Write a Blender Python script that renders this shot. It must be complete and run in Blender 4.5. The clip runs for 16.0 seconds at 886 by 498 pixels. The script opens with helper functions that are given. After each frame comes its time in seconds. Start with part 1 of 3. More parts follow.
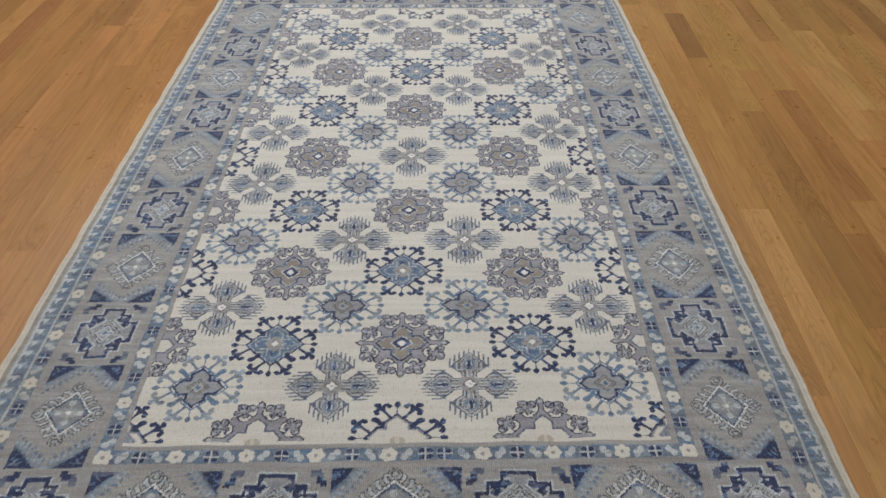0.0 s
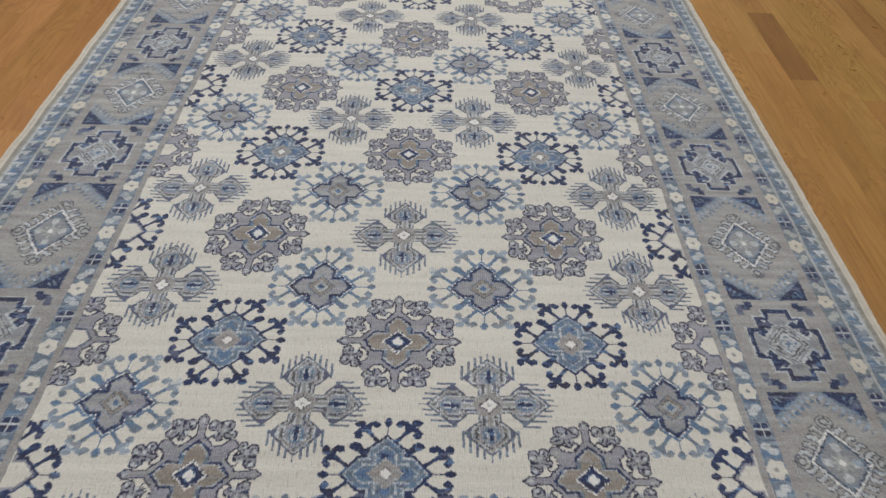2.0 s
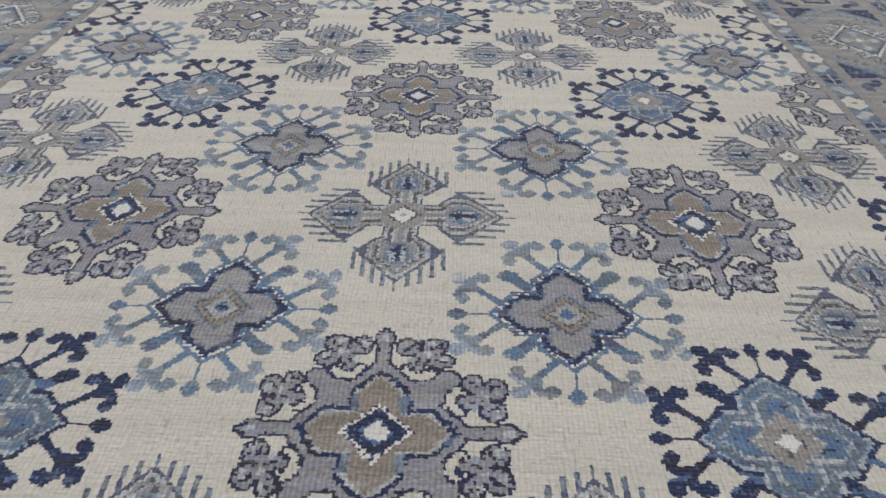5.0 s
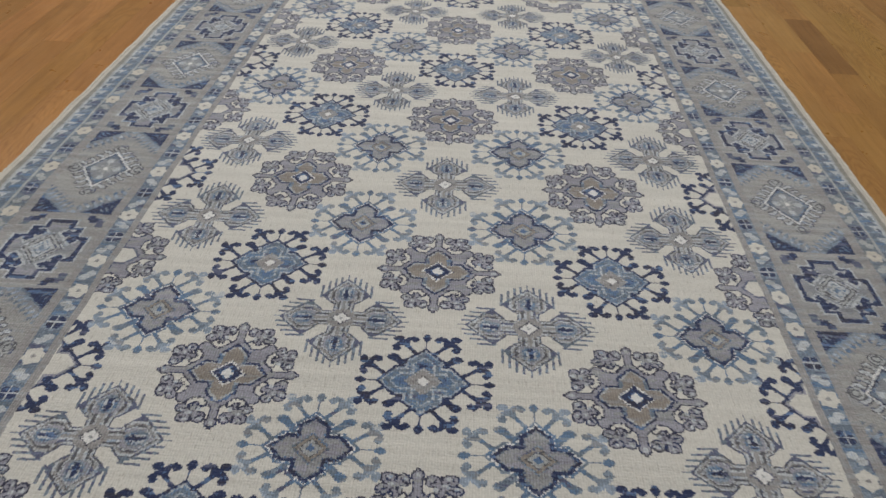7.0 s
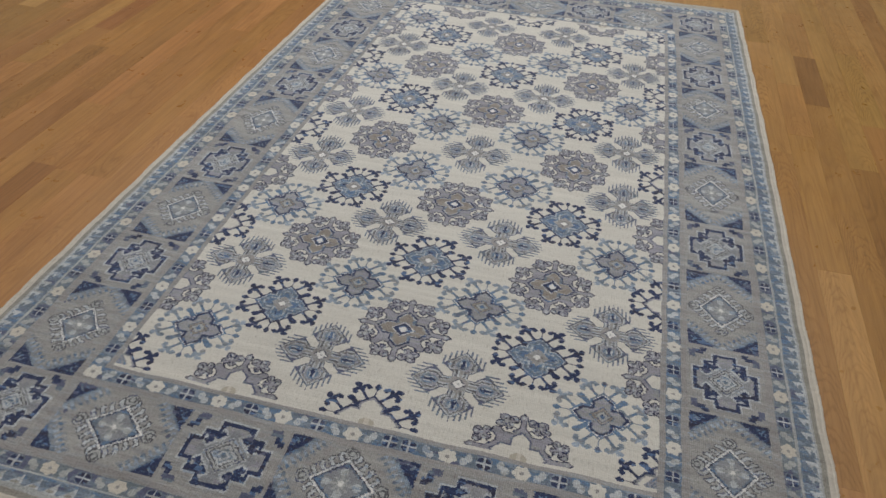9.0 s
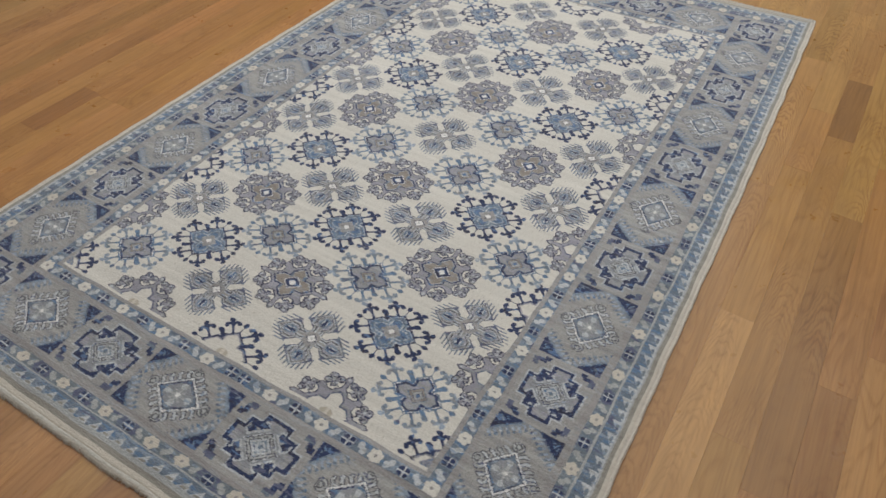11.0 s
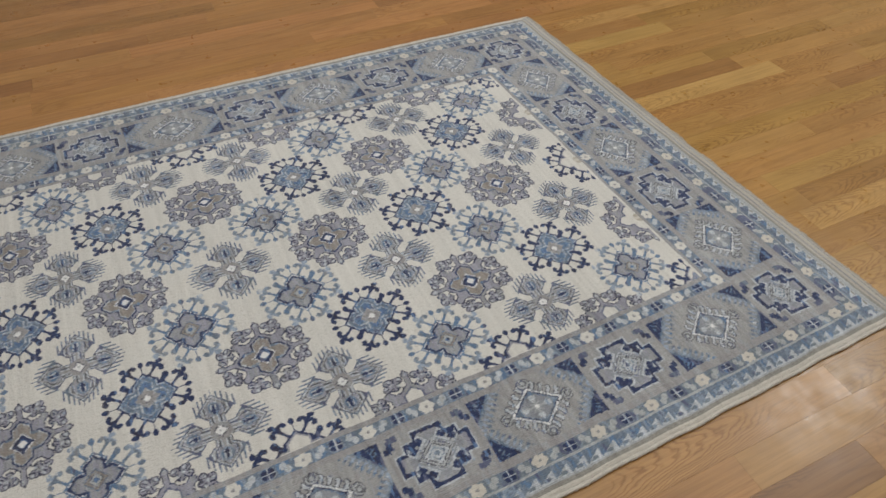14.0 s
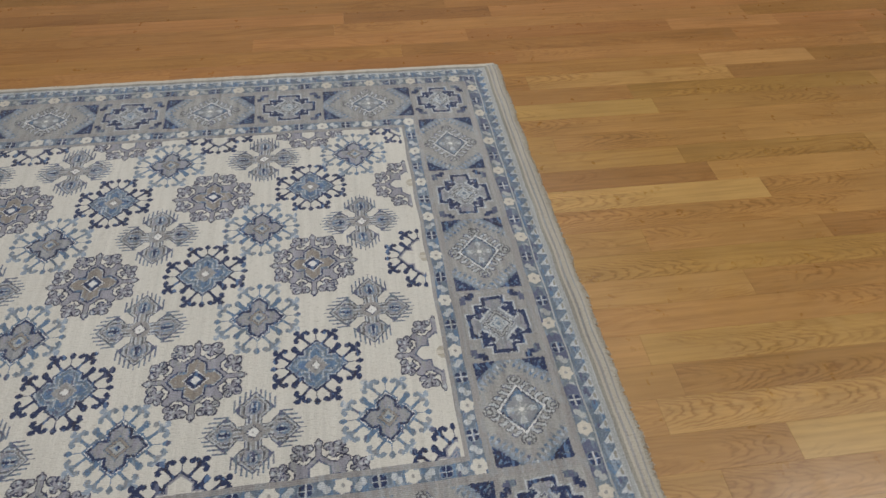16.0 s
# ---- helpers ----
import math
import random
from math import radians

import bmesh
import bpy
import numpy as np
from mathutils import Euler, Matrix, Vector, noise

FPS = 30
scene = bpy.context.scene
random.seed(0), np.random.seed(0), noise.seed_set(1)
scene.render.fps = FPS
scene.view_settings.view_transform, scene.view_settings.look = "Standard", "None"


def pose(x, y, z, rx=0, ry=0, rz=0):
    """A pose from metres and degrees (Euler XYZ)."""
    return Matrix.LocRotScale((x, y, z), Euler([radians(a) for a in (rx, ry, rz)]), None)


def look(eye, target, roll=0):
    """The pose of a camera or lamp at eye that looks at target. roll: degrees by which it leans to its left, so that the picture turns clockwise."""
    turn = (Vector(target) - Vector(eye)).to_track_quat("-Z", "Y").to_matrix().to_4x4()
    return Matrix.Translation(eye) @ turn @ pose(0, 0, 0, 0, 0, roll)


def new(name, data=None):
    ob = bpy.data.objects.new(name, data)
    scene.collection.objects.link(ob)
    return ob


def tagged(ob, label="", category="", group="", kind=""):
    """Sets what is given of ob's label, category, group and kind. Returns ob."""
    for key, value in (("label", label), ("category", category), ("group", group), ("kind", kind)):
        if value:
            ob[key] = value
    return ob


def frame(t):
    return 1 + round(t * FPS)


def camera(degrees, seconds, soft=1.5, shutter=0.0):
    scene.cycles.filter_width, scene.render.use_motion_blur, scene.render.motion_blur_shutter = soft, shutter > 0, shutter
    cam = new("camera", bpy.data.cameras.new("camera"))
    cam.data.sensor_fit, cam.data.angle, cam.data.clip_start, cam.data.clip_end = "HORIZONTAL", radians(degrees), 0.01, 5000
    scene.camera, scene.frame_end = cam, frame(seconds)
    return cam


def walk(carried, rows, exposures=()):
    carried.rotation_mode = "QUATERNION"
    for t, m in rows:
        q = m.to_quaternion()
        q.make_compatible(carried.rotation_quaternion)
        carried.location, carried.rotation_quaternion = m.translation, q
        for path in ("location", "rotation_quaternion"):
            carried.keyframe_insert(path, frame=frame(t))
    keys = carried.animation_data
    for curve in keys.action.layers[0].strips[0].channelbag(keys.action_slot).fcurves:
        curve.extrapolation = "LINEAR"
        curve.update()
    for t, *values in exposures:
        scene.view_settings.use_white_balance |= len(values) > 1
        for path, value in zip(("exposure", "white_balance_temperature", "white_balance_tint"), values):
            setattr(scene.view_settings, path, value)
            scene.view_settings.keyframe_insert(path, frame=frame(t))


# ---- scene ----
cam = camera(67.2, 16.0, soft=1.5, shutter=0.25)
EXPOSURES = [(0, 0.19, 6480, 10), (3.5, -0.06, 6480, 10), (6, -0.09, 6420, 12), (7, -0.09, 6470, 10), (8.2, -0.09, 6480, 10), (10.5, 0.14, 6490, 10),
             (13.5, -0.02, 6480, 10), (16, -0.16, 6500, 10)]
PATH = [
    (0, (0.077, -1.763, 1.271), (0.099, -0.312, -0.105), 0.9),
    (0.5, (0.094, -1.563, 1.243), (0.124, -0.139, -0.162), 1.0),
    (1, (0.076, -1.342, 1.203), (0.109, 0.046, -0.237), 2.5),
    (1.5, (0.037, -1.159, 1.129), (0.09, 0.194, -0.341), 3.2),
    (2, (0.033, -0.985, 0.989), (0.101, 0.407, -0.443), 3.8),
    (2.5, (0.051, -0.806, 0.809), (0.118, 0.609, -0.603), 3.7),
    (3, (0.061, -0.689, 0.646), (0.11, 0.766, -0.725), 2.6),
    (3.5, (0.065, -0.612, 0.529), (0.089, 0.871, -0.813), 1.6),
    (3.7, (0.064, -0.586, 0.493), (0.076, 0.908, -0.834), 1.4),
    (4.75, (0.05, -0.55, 0.432), (0.04, 0.98, -0.855), 1.6),
    (5.8, (0.029, -0.779, 0.569), (0.0, 0.739, -0.73), 1.8),
    (6, (0.018, -0.861, 0.606), (-0.009, 0.658, -0.69), 1.9),
    (6.5, (-0.008, -1.027, 0.715), (-0.035, 0.495, -0.582), 2.8),
    (7, (0.02, -1.156, 0.821), (-0.005, 0.363, -0.475), 3.1),
    (7.5, (0.066, -1.314, 0.941), (0.028, 0.188, -0.37), 3.5),
    (8, (0.115, -1.446, 1.025), (-0.009, 0.03, -0.314), 3.2),
    (8.2, (0.138, -1.504, 1.055), (-0.022, -0.038, -0.294), 3.2),
    (9.25, (0.387, -1.768, 1.228), (-0.01, -0.328, -0.1), 2.3),
    (10.3, (0.734, -1.747, 1.327), (0.106, -0.415, -0.027), 1.1),
    (10.5, (0.788, -1.698, 1.328), (0.135, -0.406, -0.052), 1.1),
    (11, (0.935, -1.545, 1.341), (0.214, -0.357, -0.098), 0.5),
    (11.5, (1.113, -1.348, 1.346), (0.299, -0.255, -0.117), 1.6),
    (12, (1.206, -1.096, 1.336), (0.271, -0.068, -0.102), 1.8),
    (12.5, (1.286, -0.826, 1.34), (0.251, 0.106, -0.095), 1.6),
    (13, (1.324, -0.558, 1.342), (0.203, 0.254, -0.101), 2.0),
    (13.5, (1.305, -0.295, 1.34), (0.115, 0.423, -0.099), 0.9),
    (14, (1.328, -0.032, 1.335), (0.082, 0.593, -0.099), 0.7),
    (14.5, (1.303, 0.237, 1.317), (0.028, 0.793, -0.12), 1.1),
    (15, (1.262, 0.501, 1.313), (-0.023, 1.01, -0.133), 1.5),
    (15.5, (1.237, 0.762, 1.31), (-0.077, 1.154, -0.146), 1.4),
    (16, (1.176, 0.981, 1.306), (-0.173, 1.183, -0.163), 1.1),
]
walk(cam, [(t, look(eye, target, roll)) for t, eye, target, roll in PATH], EXPOSURES)


# ---- world, lights ----
world = bpy.data.worlds.new("room_world")
scene.world = world
world.use_nodes = True
world.node_tree.nodes["Background"].inputs["Color"].default_value = (0.9, 0.95, 1.0, 1)
world.node_tree.nodes["Background"].inputs["Strength"].default_value = 0.05

CEILING = 2.6


def area_lamp(name, place, sx, sy, watts, colour):
    data = bpy.data.lights.new(name, "AREA")
    data.shape, data.size, data.size_y, data.energy, data.color = "RECTANGLE", sx, sy, watts, colour
    ob = new(name, data)
    ob.matrix_world = look(place, (place[0], place[1] + 0.001, 0))
    return ob


# wide unseen fill added for even light; the small lamp gives the floor highlight
area_lamp("ceiling_fill", (-0.5, 0.65, CEILING - 0.02), 5.6, 4.3, 110, (0.945, 0.985, 1.03))
area_lamp("ceiling_lamp", (0.25, 3.4, CEILING - 0.05), 0.5, 0.36, 29, (0.98, 1.0, 1.0))


# ---- materials ----
def material(name, rough=0.6, spec=0.5):
    m = bpy.data.materials.new(name)
    m.use_nodes = True
    nodes, links = m.node_tree.nodes, m.node_tree.links
    b = nodes["Principled BSDF"]
    b.inputs["Roughness"].default_value = rough
    b.inputs["Specular IOR Level"].default_value = spec
    return m, nodes, links, b


def node(nodes, kind, **values):
    n = nodes.new(kind)
    for key, value in values.items():
        n.inputs[key].default_value = value
    return n


def maths(nodes, links, op, a, b=None):
    n = nodes.new("ShaderNodeMath")
    n.operation = op
    for slot, v in zip(n.inputs, (a, b)):
        if v is None:
            continue
        if isinstance(v, (int, float)):
            slot.default_value = v
        else:
            links.new(v, slot)
    return n.outputs[0]


def ramp(nodes, links, fac, stops):
    n = nodes.new("ShaderNodeValToRGB")
    e = n.color_ramp.elements
    while len(e) < len(stops):
        e.new(0.5)
    for el, (p, c) in zip(e, stops):
        el.position, el.color = p, (*c, 1)
    links.new(fac, n.inputs[0])
    return n.outputs[0]


def mixed(nodes, links, kind, fac, a, b):
    n = nodes.new("ShaderNodeMix")
    n.data_type, n.blend_type = "RGBA", kind
    for slot, v in ((n.inputs["Factor"], fac), (n.inputs["A"], a), (n.inputs["B"], b)):
        if isinstance(v, (int, float)):
            slot.default_value = v
        elif isinstance(v, tuple):
            slot.default_value = (*v, 1)
        else:
            links.new(v, slot)
    return n.outputs["Result"]


def scaled(nodes, links, vec, scale):
    n = nodes.new("ShaderNodeMapping")
    n.inputs["Scale"].default_value = scale
    links.new(vec, n.inputs["Vector"])
    return n.outputs[0]


def noise_tex(nodes, links, vec, scale, detail=3.0, rough=0.55, distort=0.0):
    n = node(nodes, "ShaderNodeTexNoise", Scale=scale, Detail=detail, Roughness=rough, Distortion=distort)
    links.new(vec, n.inputs["Vector"])
    return n.outputs["Fac"]


def yarn(name, colour, vary=0.3, rowing=0.2, shade_mix=0.55):
    """Wool pile: streaks of dye across the width, blotches, ribbed relief."""
    m, nodes, links, b = material(name, 0.95, 0.1)
    pos = nodes.new("ShaderNodeNewGeometry").outputs["Position"]
    abrash = noise_tex(nodes, links, scaled(nodes, links, pos, (3, 55, 1)), 1.0, 4, 0.6)
    knot = noise_tex(nodes, links, scaled(nodes, links, pos, (260, 330, 1)), 1.0, 2, 0.6)
    wear = noise_tex(nodes, links, pos, 2.2, 4, 0.6)
    total = maths(nodes, links, "ADD", maths(nodes, links, "ADD", maths(nodes, links, "MULTIPLY", abrash, 0.4), maths(nodes, links, "MULTIPLY", knot, 0.45)), maths(nodes, links, "MULTIPLY", wear, 0.15))
    dark = tuple(c * (1 - vary) for c in colour)
    light = tuple(min(0.85, c * (1 + vary) + 0.02 * vary) for c in colour)
    base = ramp(nodes, links, total, [(0.34, dark), (0.5, colour), (0.66, light)])
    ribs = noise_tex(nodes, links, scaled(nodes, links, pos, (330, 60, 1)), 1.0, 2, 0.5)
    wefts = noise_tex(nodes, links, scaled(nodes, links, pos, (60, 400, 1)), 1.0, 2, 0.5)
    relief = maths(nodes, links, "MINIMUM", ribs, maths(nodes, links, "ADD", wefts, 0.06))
    rows = node(nodes, "ShaderNodeTexWave", Scale=78.0, Distortion=3.0, Detail=2.0)
    rows.inputs["Detail Scale"].default_value = 0.6
    rows.bands_direction = "X"
    links.new(pos, rows.inputs["Vector"])
    base = mixed(nodes, links, "MULTIPLY", 1.0, base, ramp(nodes, links, rows.outputs["Fac"], [(0.15, (1 - rowing,) * 3), (0.75, (1 + rowing * 0.5,) * 3)]))
    # shade in the hollows between ribs and wefts, multiplied into the dye colour
    pit_shade = ramp(nodes, links, relief, [(0.26, (0.62, 0.60, 0.56)), (0.40, (1, 1, 1))])
    links.new(mixed(nodes, links, "MULTIPLY", shade_mix, base, pit_shade), b.inputs["Base Color"])
    bump = node(nodes, "ShaderNodeBump", Strength=0.8, Distance=0.003)
    links.new(maths(nodes, links, "ADD", ribs, wefts), bump.inputs["Height"])
    links.new(bump.outputs[0], b.inputs["Normal"])
    b.inputs["Sheen Weight"].default_value = 0.17
    b.inputs["Sheen Roughness"].default_value = 0.6
    return m


YARNS = {
    "cream": (0.6, 0.578, 0.516),
    "ecru": (0.54, 0.5, 0.425),
    "white": (0.68, 0.67, 0.64),
    "navy": (0.025, 0.038, 0.094),
    "blue": (0.1, 0.162, 0.283),
    "azure": (0.117, 0.189, 0.29),
    "sky": (0.29, 0.345, 0.415),
    "haze": (0.226, 0.276, 0.328),
    "grey": (0.302, 0.306, 0.303),
    "dove": (0.322, 0.318, 0.3),
    "taupe": (0.292, 0.28, 0.268),
    "brown": (0.262, 0.232, 0.198),
    "charcoal": (0.034, 0.036, 0.066),
    "smoke": (0.1, 0.1, 0.11),
    "lilac": (0.285, 0.281, 0.315),
    "slate": (0.149, 0.186, 0.227),
    "mist": (0.25, 0.262, 0.275),
    "sage": (0.36, 0.37, 0.36),
    "pale": (0.46, 0.48, 0.49),
    "violet": (0.104, 0.115, 0.178),
    "steel": (0.172, 0.202, 0.219),
    "flax": (0.42, 0.385, 0.315),
    "olive": (0.268, 0.256, 0.22),
}
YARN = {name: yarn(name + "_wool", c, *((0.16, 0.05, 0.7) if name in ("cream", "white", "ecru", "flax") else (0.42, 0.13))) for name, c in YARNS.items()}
NAMES = list(YARNS)
K = {name: n for n, name in enumerate(NAMES)}


BOARD, PHASE, SKEW = 0.0865, 0.0340, 0.012      # width of a floor board, where the first lies, how far askew they run


def oak(name, joined):
    """Varnished oak strip: board-to-board colour, cathedral grain, pores, soft gloss."""
    m, nodes, links, b = material(name, 0.3, 0.45)
    geo = nodes.new("ShaderNodeNewGeometry")
    info = nodes.new("ShaderNodeObjectInfo")
    chance = geo.outputs["Random Per Island"] if joined else info.outputs["Random"]
    tone = chance
    if not joined:
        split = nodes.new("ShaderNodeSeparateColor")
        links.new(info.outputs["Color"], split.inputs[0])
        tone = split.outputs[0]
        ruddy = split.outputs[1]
    shift = nodes.new("ShaderNodeCombineXYZ")
    links.new(maths(nodes, links, "MULTIPLY", chance, 37.0), shift.inputs["X"])
    links.new(maths(nodes, links, "MULTIPLY", chance, 91.0), shift.inputs["Y"])
    add = nodes.new("ShaderNodeVectorMath")
    links.new(geo.outputs["Position"], add.inputs[0])
    links.new(shift.outputs[0], add.inputs[1])
    pos = add.outputs[0]
    board = ramp(nodes, links, tone, [
        (0.0, (0.255, 0.125, 0.045)), (0.25, (0.326, 0.169, 0.057)), (0.5, (0.372, 0.200, 0.066)),
        (0.75, (0.408, 0.228, 0.077)), (1.0, (0.478, 0.288, 0.108))])
    warm = maths(nodes, links, "FRACT", maths(nodes, links, "MULTIPLY", chance, 17.3))
    board = mixed(nodes, links, "MULTIPLY", 1.0, board, ramp(nodes, links, warm, [(0.0, (1.0, 0.965, 1.0)), (0.5, (0.985, 1, 0.99)), (1.0, (0.965, 1.01, 0.92))]))
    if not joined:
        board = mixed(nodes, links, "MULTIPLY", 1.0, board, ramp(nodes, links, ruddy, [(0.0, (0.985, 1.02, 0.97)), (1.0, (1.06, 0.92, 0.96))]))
    figure = noise_tex(nodes, links, scaled(nodes, links, pos, (9, 1.1, 1)), 1.0, 2, 0.5, 0.9)
    rings = maths(nodes, links, "FRACT", maths(nodes, links, "MULTIPLY", figure, 13.0))
    flat_sawn = noise_tex(nodes, links, scaled(nodes, links, pos, (5, 1.6, 1)), 1.0, 2, 0.5)
    shown = ramp(nodes, links, flat_sawn, [(0.44, (0.15,) * 3), (0.62, (0.8,) * 3)])
    grain = noise_tex(nodes, links, scaled(nodes, links, pos, (420, 9, 1)), 1.0, 3, 0.6)
    blotch = noise_tex(nodes, links, scaled(nodes, links, pos, (7, 2.5, 1)), 1.0, 4, 0.6)
    c = mixed(nodes, links, "MULTIPLY", shown, board, ramp(nodes, links, rings, [(0.0, (0.76, 0.69, 0.61)), (0.34, (1, 1, 1)), (0.8, (1.02, 1.01, 0.99)), (1.0, (0.82, 0.76, 0.69))]))
    c = mixed(nodes, links, "MULTIPLY", 0.4, c, ramp(nodes, links, grain, [(0.35, (0.74, 0.69, 0.62)), (0.55, (1, 1, 1))]))
    c = mixed(nodes, links, "MULTIPLY", 0.7, c, ramp(nodes, links, blotch, [(0.3, (0.80, 0.77, 0.74)), (0.62, (1.06, 1.05, 1.04))]))
    # nested arches of flat-sawn boards
    place = nodes.new("ShaderNodeSeparateXYZ")
    links.new(geo.outputs["Position"], place.inputs[0])
    across = maths(nodes, links, "SUBTRACT", place.outputs["X"], maths(nodes, links, "MULTIPLY", place.outputs["Y"], SKEW))
    across = maths(nodes, links, "FRACT", maths(nodes, links, "DIVIDE", maths(nodes, links, "SUBTRACT", across, PHASE), BOARD))
    off = maths(nodes, links, "SUBTRACT", across, maths(nodes, links, "ADD", 0.25, maths(nodes, links, "MULTIPLY", warm, 0.5)))
    arch = maths(nodes, links, "MULTIPLY", maths(nodes, links, "MULTIPLY", off, off), 15.0)
    sway = noise_tex(nodes, links, scaled(nodes, links, pos, (24, 7, 1)), 1.0, 3, 0.6)
    run = maths(nodes, links, "ADD", maths(nodes, links, "MULTIPLY", place.outputs["Y"], 24.0), maths(nodes, links, "MULTIPLY", sway, 5.0))
    arches = maths(nodes, links, "FRACT", maths(nodes, links, "ADD", maths(nodes, links, "ADD", run, arch), maths(nodes, links, "MULTIPLY", chance, 7.0)))
    patch = noise_tex(nodes, links, scaled(nodes, links, pos, (6, 2.2, 1)), 1.0, 2, 0.5)
    cut = ramp(nodes, links, patch, [(0.47, (0,) * 3), (0.58, (0.9,) * 3)])
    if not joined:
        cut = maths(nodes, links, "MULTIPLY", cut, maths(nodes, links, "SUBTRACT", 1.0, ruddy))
    c = mixed(nodes, links, "MULTIPLY", cut, c, ramp(nodes, links, arches, [(0.0, (0.62, 0.53, 0.45)), (0.3, (1, 1, 1)), (0.75, (1.07, 1.05, 1.02)), (1.0, (0.72, 0.63, 0.54))]))
    streak = noise_tex(nodes, links, scaled(nodes, links, pos, (75, 1.6, 1)), 1.0, 4, 0.65, 0.3)
    c = mixed(nodes, links, "MULTIPLY", 0.9, c, ramp(nodes, links, streak, [(0.3, (0.80, 0.78, 0.75)), (0.5, (1, 1, 1)), (0.7, (1.12, 1.12, 1.10))]))
    links.new(c, b.inputs["Base Color"])
    gloss = noise_tex(nodes, links, pos, 14.0, 4, 0.6)
    links.new(ramp(nodes, links, gloss, [(0.3, (0.26,) * 3), (0.7, (0.40,) * 3)]), b.inputs["Roughness"])
    bump = node(nodes, "ShaderNodeBump", Strength=0.12, Distance=0.0006)
    links.new(maths(nodes, links, "ADD", grain, maths(nodes, links, "MULTIPLY", gloss, 0.8)), bump.inputs["Height"])
    links.new(bump.outputs[0], b.inputs["Normal"])
    return m


def plaster(name, colour):
    m, nodes, links, b = material(name, 0.85, 0.3)
    pos = nodes.new("ShaderNodeNewGeometry").outputs["Position"]
    n = noise_tex(nodes, links, pos, 3.0, 5, 0.6)
    links.new(ramp(nodes, links, n, [(0.3, tuple(c * 0.93 for c in colour)), (0.7, colour)]), b.inputs["Base Color"])
    bump = node(nodes, "ShaderNodeBump", Strength=0.1, Distance=0.001)
    links.new(noise_tex(nodes, links, pos, 180.0, 3), bump.inputs["Height"])
    links.new(bump.outputs[0], b.inputs["Normal"])
    return m


OAK, OAK_FAR = oak("oak_board", False), oak("oak_board_joined", True)
WALL = plaster("wall_paint", (0.74, 0.71, 0.65))
CEIL = plaster("ceiling_paint", (0.8, 0.79, 0.76))
GAP, _, _, gap_b = material("floor_gap", 0.9, 0.2)
gap_b.inputs["Base Color"].default_value = (0.2, 0.108, 0.045, 1)


# ---- mesh helpers ----
def mesh_object(name, verts, faces, mats, parent=None, smooth=False):
    me = bpy.data.meshes.new(name)
    me.from_pydata(verts, [], faces)
    for mm in mats:
        me.materials.append(mm)
    if smooth:
        me.shade_smooth()
    ob = new(name, me)
    ob.parent = parent
    return ob


def box(x0, y0, z0, x1, y1, z1):
    v = [(x, y, z) for z in (z0, z1) for x, y in ((x0, y0), (x1, y0), (x1, y1), (x0, y1))]
    return v, [(3, 2, 1, 0), (4, 5, 6, 7), (0, 1, 5, 4), (1, 2, 6, 5), (2, 3, 7, 6), (3, 0, 4, 7)]


# ---- room shell ----
RX0, RX1, RY0, RY1 = -4.4, 4.6, -4.6, 5.0
floor = mesh_object("floor", *box(RX0, RY0, -0.05, RX1, RY1, -0.02), [GAP])
tagged(floor, "varnished oak strip floor in varied honey-brown boards", "floor", kind="structure")
for name, b in (("wall_west", (RX0 - 0.12, RY0, -0.05, RX0, RY1, CEILING)), ("wall_east", (RX1, RY0, -0.05, RX1 + 0.12, RY1, CEILING)),
                ("wall_south", (RX0 - 0.12, RY0 - 0.12, -0.05, RX1 + 0.12, RY0, CEILING)), ("wall_north", (RX0 - 0.12, RY1, -0.05, RX1 + 0.12, RY1 + 0.12, CEILING))):
    tagged(mesh_object(name, *box(*b), [WALL]), "plain off-white painted room wall", "wall", kind="structure")
tagged(mesh_object("ceiling", *box(RX0 - 0.12, RY0 - 0.12, CEILING, RX1 + 0.12, RY1 + 0.12, CEILING + 0.1), [CEIL]), "plain white painted ceiling", "ceiling", kind="structure")


# ---- rug: drawn knot by knot ----
FINE = 1.9                              # woven cells to one unit of the drawing
HALF_W, HALF_L = 145, 280               # the cream field, in units from its middle
BANDS = (0, 3, 11, 14, 57, 61, 69, 70.5, 80.6, 82.9, 86)   # border stripes, in units out from the field
END_WEAVE = 6                           # plain cream weave past the border at both ends
CW, CL = round((HALF_W + BANDS[-1]) * FINE), round((HALF_L + BANDS[-1] + END_WEAVE) * FINE)
RUG_Z = 0.012


def diamond(u, v, r):
    return np.abs(u) + np.abs(v) <= r


def foil(u, v, r, w):
    """A four-pointed flower: two crossed pointed lobes."""
    a, b = np.abs(u), np.abs(v)
    return ((a <= w) & (b <= r - 0.85 * a)) | ((b <= w) & (a <= r - 0.85 * b))


def blob(u, v, x, y, rx, ry=None):
    return ((np.abs(u) - x) / rx) ** 2 + ((np.abs(v) - y) / (ry or rx)) ** 2 <= 1


def stroke(u, v, a, b, w):
    """A thick line from a to b, in all four quarters."""
    px, py = np.abs(u) - a[0], np.abs(v) - a[1]
    dx, dy = b[0] - a[0], b[1] - a[1]
    t = np.clip((px * dx + py * dy) / (dx * dx + dy * dy), 0, 1)
    return np.hypot(px - t * dx, py - t * dy) <= w


def bend(u, v, points, w):
    """A thick bent line, in all four quarters."""
    m = np.zeros(u.shape, bool)
    for a, b in zip(points, points[1:]):
        m |= stroke(u, v, a, b, w)
    return m


def grown(mask):
    out = mask.copy()
    for dy in (-1, 0, 1):
        for dx in (-1, 0, 1):
            out |= np.roll(mask, (dy, dx), (0, 1))
    return out


